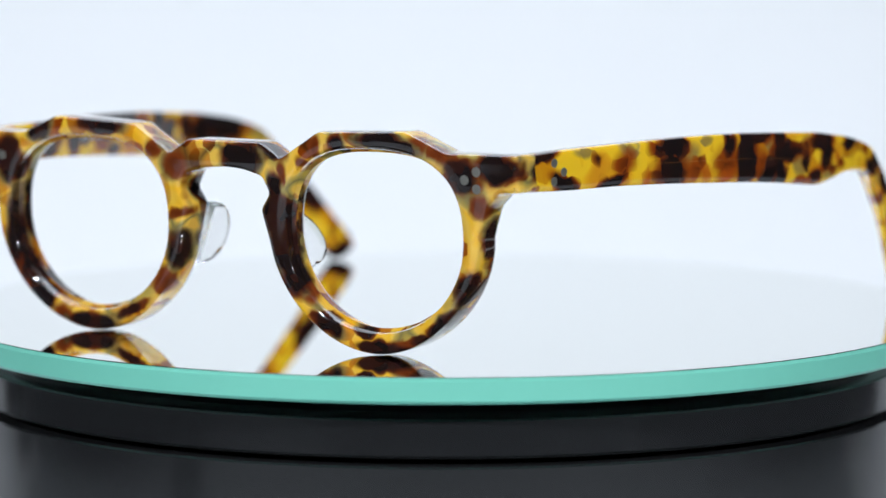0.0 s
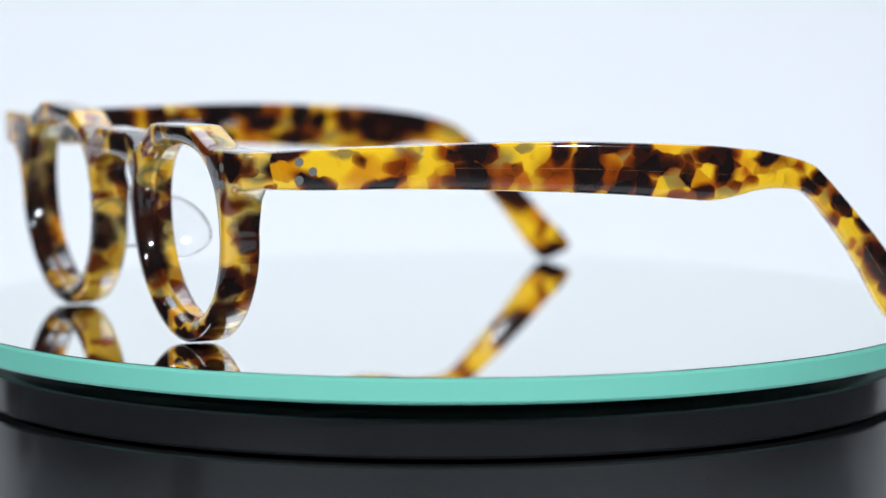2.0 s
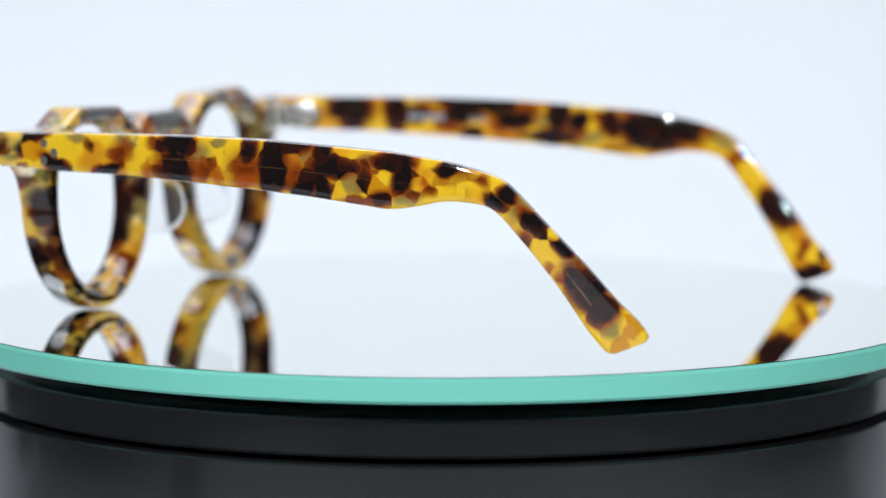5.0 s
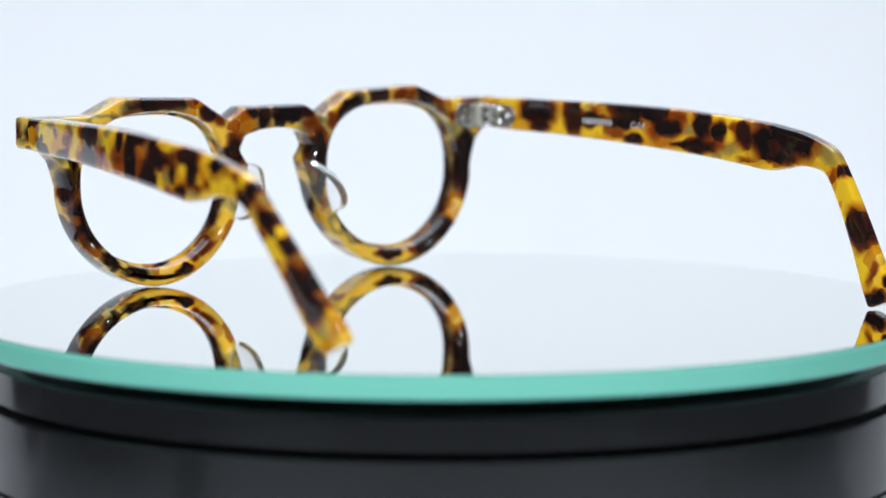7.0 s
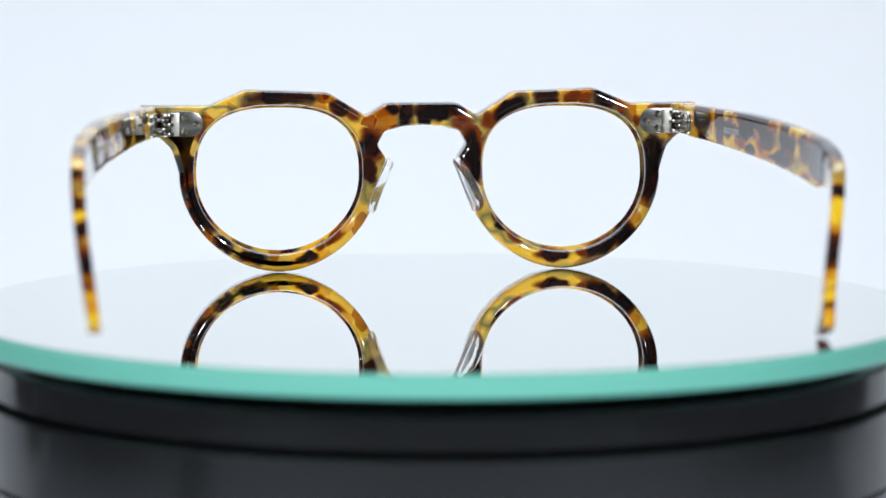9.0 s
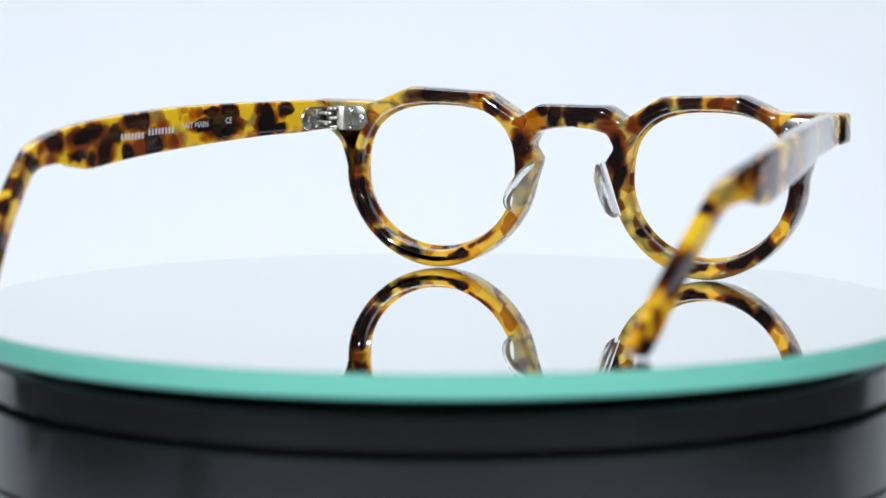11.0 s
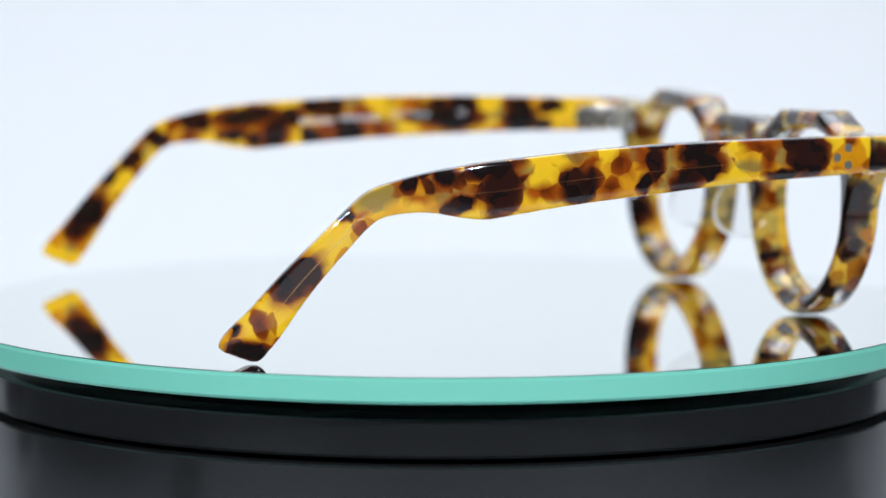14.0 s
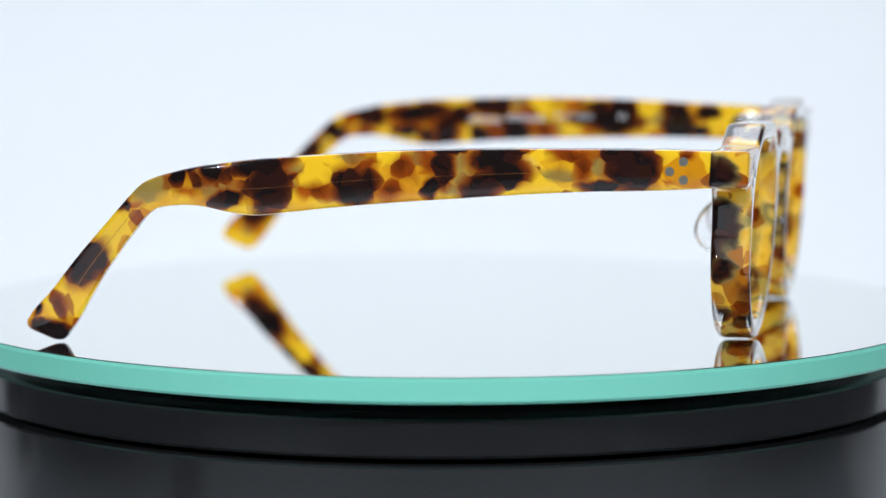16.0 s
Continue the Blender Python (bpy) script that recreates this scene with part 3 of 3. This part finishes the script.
def front_mesh():
    from mathutils.geometry import tessellate_polygon
    YB, YF, B = REAR, 76.6, 1.15
    steps = [(B, 0.0), (0.45 * B, 0.12 * B), (0.12 * B, 0.45 * B), (0.0, B)]
    loops = []
    for kind, line in (("out", front_outline()), ("hole", superellipse(35.6, 24.1, 20.8, 17.4, 19.5, 2.6, 2.0, 0, 360, 84)),
                       ("hole", superellipse(-35.6, 24.1, 20.8, 17.4, 19.5, 2.6, 2.0, 0, 360, 84))):
        line = resample(line, 0.8)
        area = sum(a[0] * b[1] - b[0] * a[1] for a, b in zip(line, line[1:] + line[:1]))
        if (area > 0) != (kind == "out"):
            line = line[::-1]
        loops.append((kind, line))
    verts, faces, fronts, backs = [], [], [], []
    for kind, line in loops:
        rings = [(d * (1.6 if kind == "hole" else 1.0), YF - h) for d, h in steps]
        if kind == "hole":
            rings += [(0.0, 73.7), (-0.7, 73.1), (0.0, 72.5)]
        rings += [(d * 1.35, YB + h * 1.35) for d, h in steps[::-1]]
        n = len(line)
        first = len(verts)
        for d, y in rings:
            verts += [Vector((u * (1.010 if u < 0 else 1.0) + XC, bend(u, y) - lean(z), z)) * MM for u, z in offset(line, d)]
        for k in range(len(rings) - 1):
            for i in range(n):
                j = (i + 1) % n
                faces.append((first + k * n + i, first + k * n + j, first + (k + 1) * n + j, first + (k + 1) * n + i))
        fronts.append(list(range(first, first + n)))
        backs.append(list(range(first + (len(rings) - 1) * n, first + len(rings) * n)))
    for group in (fronts, backs):
        flat = [i for g in group for i in g]
        tris = tessellate_polygon([[Vector((verts[i].x, verts[i].z, 0)) for i in g] for g in group])
        faces += [tuple(flat[k] for k in t) for t in tris]
    return mesh_of("front", verts, faces, TORT_FRONT, True, 40)


# centre line of a temple: way back (y), height (z), half height, slope in degrees
SPINE = [(70.0, 37.8, 3.71, 0), (59.5, 37.8, 4.11, 0), (44.6, 37.89, 4.31, 0), (29.7, 37.75, 4.7, 0), (17.8, 37.45, 5.0, 1), (6.9, 37.05, 5.2, 2), (-4.0, 36.41, 5.35, 3),
         (-14.9, 35.56, 5.59, 3), (-20.8, 35.12, 5.64, 4), (-26.3, 35.12, 4.95, 5), (-31.7, 35.32, 4.06, 6), (-36.7, 34.82, 3.46, 12), (-42.2, 33.5, 3.05, 28), (-45.6, 31.0, 2.75, 39),
         (-49.3, 27.1, 2.85, 44), (-53.1, 22.95, 3.05, 45), (-57.95, 17.3, 3.5, 45), (-63.4, 10.2, 4.12, 47), (-66.4, 6.9, 4.45, 55), (-67.9, 5.0, 4.5, 64), (-68.5, 4.2, 4.05, 67), (-68.75, 3.8, 3.0, 68)]


def smooth_rows(rows, per):
    """Catmull-Rom through the rows."""
    out = []
    for i in range(len(rows) - 1):
        p0, p1, p2, p3 = (np.array(rows[max(0, min(len(rows) - 1, i + k))], float) for k in (-1, 0, 1, 2))
        for j in range(per):
            t = j / per
            out.append(0.5 * (2 * p1 + (p2 - p0) * t + (2 * p0 - 5 * p1 + 4 * p2 - p3) * t * t + (3 * p1 - p0 - 3 * p2 + p3) * t ** 3))
    return out + [np.array(rows[-1], float)]


def temple_mesh(name, outer, sign, drop, lag, material):
    rows = smooth_rows(SPINE, 6)
    section = []
    for i in range(28):
        a = 2 * math.pi * i / 28
        c, s = math.cos(a), math.sin(a)
        section.append((math.copysign(abs(c) ** 0.36, c), math.copysign(abs(s) ** 0.30, s)))
    verts, faces, n = [], [], len(section)
    for y, z, h, slope in rows:
        thick = half_thick(y)
        g = radians(slope)
        for a, b in section:
            yy, zz = y - b * h * math.sin(g) + lag * max(0, -35 - y) / 10, z + b * h * math.cos(g)
            verts.append(Vector((outer(y) + sign * thick * (1 - a), yy, zz - (70 - yy) * drop)) * MM)
    m = len(rows)
    for k in range(m - 1):
        for i in range(n):
            j = (i + 1) % n
            faces.append((k * n + i, k * n + j, (k + 1) * n + j, (k + 1) * n + i))
    faces += [list(range(n)), list(range((m - 1) * n, m * n))]
    return mesh_of(name, verts, faces, material, True, 50)


def disc(name, centre, normal, r, depth, material, seg=20, dome=0.12):
    """A short round pin with a softened rim; its outer face lies at centre."""
    bm = bmesh.new()
    rings = [(0.0, depth * -1), (r, depth * -1), (r, -dome * r), (r * (1 - dome), 0.0), (0.0, 0.0)]
    q = Vector(normal).to_track_quat("Z", "Y").to_matrix()
    loops = []
    for rad, h in rings:
        if rad == 0:
            loops.append([bm.verts.new((Vector(centre) + q @ Vector((0, 0, h))) * MM)])
        else:
            loops.append([bm.verts.new((Vector(centre) + q @ Vector((rad * math.cos(2 * math.pi * i / seg), rad * math.sin(2 * math.pi * i / seg), h))) * MM) for i in range(seg)])
    for p, o in zip(loops, loops[1:]):
        for i in range(seg):
            j = (i + 1) % seg
            if len(p) == 1:
                bm.faces.new((p[0], o[j], o[i]))
            elif len(o) == 1:
                bm.faces.new((p[i], p[j], o[0]))
            else:
                bm.faces.new((p[i], p[j], o[j], o[i]))
    bmesh.ops.recalc_face_normals(bm, faces=bm.faces)
    me = bpy.data.meshes.new(name)
    bm.to_mesh(me)
    bm.free()
    me.shade_smooth()
    me.set_sharp_from_angle(angle=radians(35))
    me.materials.append(material)
    return me


def slab(name, outline, place, thick, material, bevel=0.18):
    """A flat plate: outline in its own plane (a, b), thickness along c; place() turns (a, b, c) into the world."""
    area = sum(p[0] * q[1] - q[0] * p[1] for p, q in zip(outline, outline[1:] + outline[:1]))
    if area < 0:
        outline = outline[::-1]
    rings = [(bevel, 0.0), (0.0, bevel), (0.0, thick - bevel), (0.3 * bevel, thick - 0.3 * bevel), (bevel, thick)]
    verts, faces, n = [], [], len(outline)
    for d, c in rings:
        verts += [Vector(place(p, q, c)) * MM for p, q in offset(outline, d)]
    for k in range(len(rings) - 1):
        for i in range(n):
            j = (i + 1) % n
            faces.append((k * n + i, k * n + j, (k + 1) * n + j, (k + 1) * n + i))
    faces += [list(range(n)), list(range((len(rings) - 1) * n, len(rings) * n))]
    return mesh_of(name, verts, faces, material, True, 40)


def tongue(length, half, steps=10):
    """A plate straight at 0 and rounded at its far end."""
    pts = [(0, -half), (length - half, -half)]
    pts += [(length - half + half * math.cos(radians(a)), half * math.sin(radians(a))) for a in range(-80, 90, 20)]
    return pts + [(length - half, half), (0, half)]


def inner_x(outer, sign, y):
    return outer(y) + sign * 2 * half_thick(y)


def hinge(g, side, outer, sign, drop):
    """Seven-leaf hinge: a plate on the front's back, a stack of knuckles on a pin, a plate on the temple's inside."""
    zc = 37.2
    h = part("hinge", None, g)
    back = bend(side * 60, REAR)
    ux = lambda u: XC + side * u
    on_front = lambda u, c: bend(side * u, REAR) - lean(zc) - c
    front_plate = part("front_plate", slab("front_plate", tongue(8.6, 3.15), lambda a, b, c: (ux(63.2 - a), on_front(63.2 - a, c - 0.15), zc + b), 0.75, STEEL), h)
    for u, z in ((56.4, 0.0), (59.3, 1.75), (59.3, -1.75)):
        part("rivet_head", disc("rivet_head", (ux(u), on_front(u, 1.25), zc + z), (0, -1, 0), 0.80, 0.8, DOME, 18, 0.62), front_plate)
    stop = [(60.6, -2.9), (62.6, -2.9), (62.6, 2.9), (60.6, 2.9)]
    part("hinge_block", slab("hinge_block", stop, lambda a, b, c: (ux(a), on_front(a, 0.5 + c), zc + b), 1.5, SATIN, 0.3), h)
    pin = (ux(64.3), back - lean(zc) - 1.9)
    for k in range(5):
        z0 = zc - 2.85 + k * 1.16
        leaf = [(1.75 * math.cos(radians(a)), 1.75 * math.sin(radians(a))) for a in range(0, 360, 20)]
        part("knuckle", slab("knuckle", leaf, lambda a, b, c: (pin[0] + a + side * (0.75 if k % 2 else -0.75), pin[1] + b, z0 + c), 0.98, STEEL, 0.24), h)
    y0 = back - 1.0
    x0, x1 = inner_x(outer, sign, y0), inner_x(outer, sign, y0 - 9)
    slope = (x1 - x0) / 9
    zt = zc - (70 - y0) * drop
    at = lambda a, b, c: (x0 + slope * a + sign * (c - 0.15), y0 - a, zt + b)
    temple_plate = part("temple_plate", slab("temple_plate", tongue(9.4, 2.9), at, 0.75, STEEL), h)
    for a, b in ((7.2, 0.0), (4.4, 1.6), (4.4, -1.6)):
        part("rivet_head", disc("rivet_head", at(a, b, 1.15), (sign, slope, 0), 0.80, 0.8, DOME, 18, 0.62), temple_plate)


def nose_pad(g, side):
    """Clear D-shaped pad that stands back from the rim beside the keyhole."""
    top, foot = Vector((8.2, 28.2)), Vector((13.5, 14.9))
    along = (foot - top).normalized()
    across = Vector((-along.y, along.x))
    length = (foot - top).length
    pts = []
    for i in range(25):
        a = math.pi * i / 24
        s = length / 2 * (1 - math.cos(a))
        pts.append((s, 1.6 - 10.2 * math.sin(a) ** 0.8 * (1 - 0.14 * math.cos(a))))
    place = lambda s, y, c: (XC + side * (top.x + along.x * s + across.x * (c - 1.0 + 0.018 * (y * y)) + 0.0), 68.1 + y - lean(top.y + along.y * s), top.y + along.y * s + across.y * (c - 1.0))
    part("nose_pad", slab("nose_pad", pts, place, 2.0, CLEAR, 0.55), g, "clear acetate nose pad")


def core_wire(g, outer, sign, drop, lag):
    """The metal stiffener that shows as a fine bright line along the temple."""
    rows = [r for r in smooth_rows(SPINE, 6) if -62 < r[0] < 36]
    verts, faces, n = [], [], 8
    for y, z, h, slope in rows:
        for i in range(n):
            a = 2 * math.pi * i / n
            r = 0.115
            verts.append(Vector((outer(y) + sign * 0.11 + r * math.cos(a), y + lag * max(0, -35 - y) / 10, z - 0.2 + r * math.sin(a) - (70 - y) * drop)) * MM)
    for k in range(len(rows) - 1):
        for i in range(n):
            j = (i + 1) % n
            faces.append((k * n + i, k * n + j, (k + 1) * n + j, (k + 1) * n + i))
    faces += [list(range(n)), list(range((len(rows) - 1) * n, len(rows) * n))]
    part("core_wire", mesh_of("core_wire", verts, faces, CORE), g, "fine brass core line")


def words(text, height):
    c = bpy.data.curves.new("words", "FONT")
    c.body, c.size, c.extrude, c.align_x = text, height / 0.7 * MM, 0.00003, "LEFT"
    c.resolution_u = 3
    ob = bpy.data.objects.new("words", c)
    me = bpy.data.meshes.new_from_object(ob)
    bpy.data.objects.remove(ob)
    return me


def printing(t, outer, sign, drop):
    """White marks on the temple's inner face; the maker's and model's words stay plain bars."""
    way = 1 if sign > 0 else -1        # reading runs forward on one side, backward on the other

    def spot(y, z):
        a, b = inner_x(outer, sign, y), inner_x(outer, sign, y + 2 * way)
        tang = Vector((b - a, 2 * way, 0)).normalized()
        up = Vector((0, 0, 1))
        up = (up - tang * up.dot(tang)).normalized()
        out = tang.cross(up)
        m = Matrix((tang, up, out)).transposed().to_4x4()
        m.translation = (Vector((a, y, z - (70 - y) * drop)) + out * 0.05) * MM
        return m

    def bar(y0, y1, z, h):
        k = max(1, round(abs(y1 - y0) / 1.25))
        for i in range(k):
            ya = y0 + (y1 - y0) * i / k
            w = abs(y1 - y0) / k * 0.52
            me = box_mesh("print_bar", (0, 0, -0.00003), (w * MM, h * MM, 0.00003), PRINT)
            me.transform(spot(ya, z))
            part("print_bar", me, t)

    def word(text, y, z, h):
        me = words(text, h)
        me.materials.clear()
        me.materials.append(PRINT)
        me.transform(spot(y, z))
        part("print_word", me, t, "small white printed word")

    if sign > 0:
        bar(-9.3, -0.6, 35.6, 1.5)
        bar(0.6, 10.4, 36.3, 1.5)
        word("FAIT MAIN", 12.9, 37.1, 1.45)
        word("CE", 28.6, 37.6, 1.45)
    else:
        bar(36.2, 26.8, 37.0, 1.4)
        word("Col.4", 21.4, 36.9, 1.4)


def eyeglasses():
    g = tagged(new("eyeglasses"), "tortoiseshell acetate eyeglasses with a crown panto front, temples open", "eyeglasses")
    f = part("front", front_mesh(), g, "thick amber and dark brown tortoiseshell front")
    for side in (-1, 1):
        for u, z in ((58.1, 36.5), (60.8, 38.2), (60.8, 34.8)):
            part("rivet", disc("rivet", (XC + side * u, bend(side * u, 76.6) + 0.05 - lean(z), z), (side * 0.0002 * u - 0.007, 1, 0), 1.05, 0.6, RIVET), f, "flat grey steel rivet")
        nose_pad(g, side)
    for outer, side, sign, drop, lag, material in ((outer_a, -1, 1, -0.004, -0.25, TORT_A), (outer_b, 1, -1, 0.0165, 0.12, TORT_B)):
        t = part("temple", temple_mesh("temple", outer, sign, drop, lag, material), g, "tortoiseshell temple curved down at its end")
        for y, z in ((64.2, 39.5), (61.5, 37.6), (64.2, 35.9)):
            slope = (outer(y + 1) - outer(y - 1)) / 2
            part("rivet", disc("rivet", (outer(y) - sign * 0.03, y, z - (70 - y) * drop), (-sign, sign * slope, 0), 1.0, 0.6, RIVET), t, "flat grey steel rivet")
        core_wire(t, outer, sign, drop, lag)
        printing(t, outer, sign, drop)
        hinge(g, side, outer, sign, drop)
    return g


GLASSES = eyeglasses()


# ---- what turns ----
def motions():
    turns = [(t, -15.567 * (t - 9.3) + 0.00202 * (t - 9.3) ** 2) for t in (k / 2 for k in range(33))]
    walk(GLASSES, [(t, pose(0, 0, 0, 0, 0, a + 2.4)) for t, a in turns])
    pulls = ((0, 0.660), (6.5, 0.660), (7.3, 0.790), (9.0, 0.800), (10.5, 0.800), (12.6, 0.785), (13.0, 0.660), (16, 0.660))
    walk(FOCUS, [(t, Matrix.Translation(STAND + AXIS * d)) for t, d in pulls])
    walk(PLATTER, [(t, pose(0, 0, 0, 0, 0, a)) for t, a in turns])


motions()
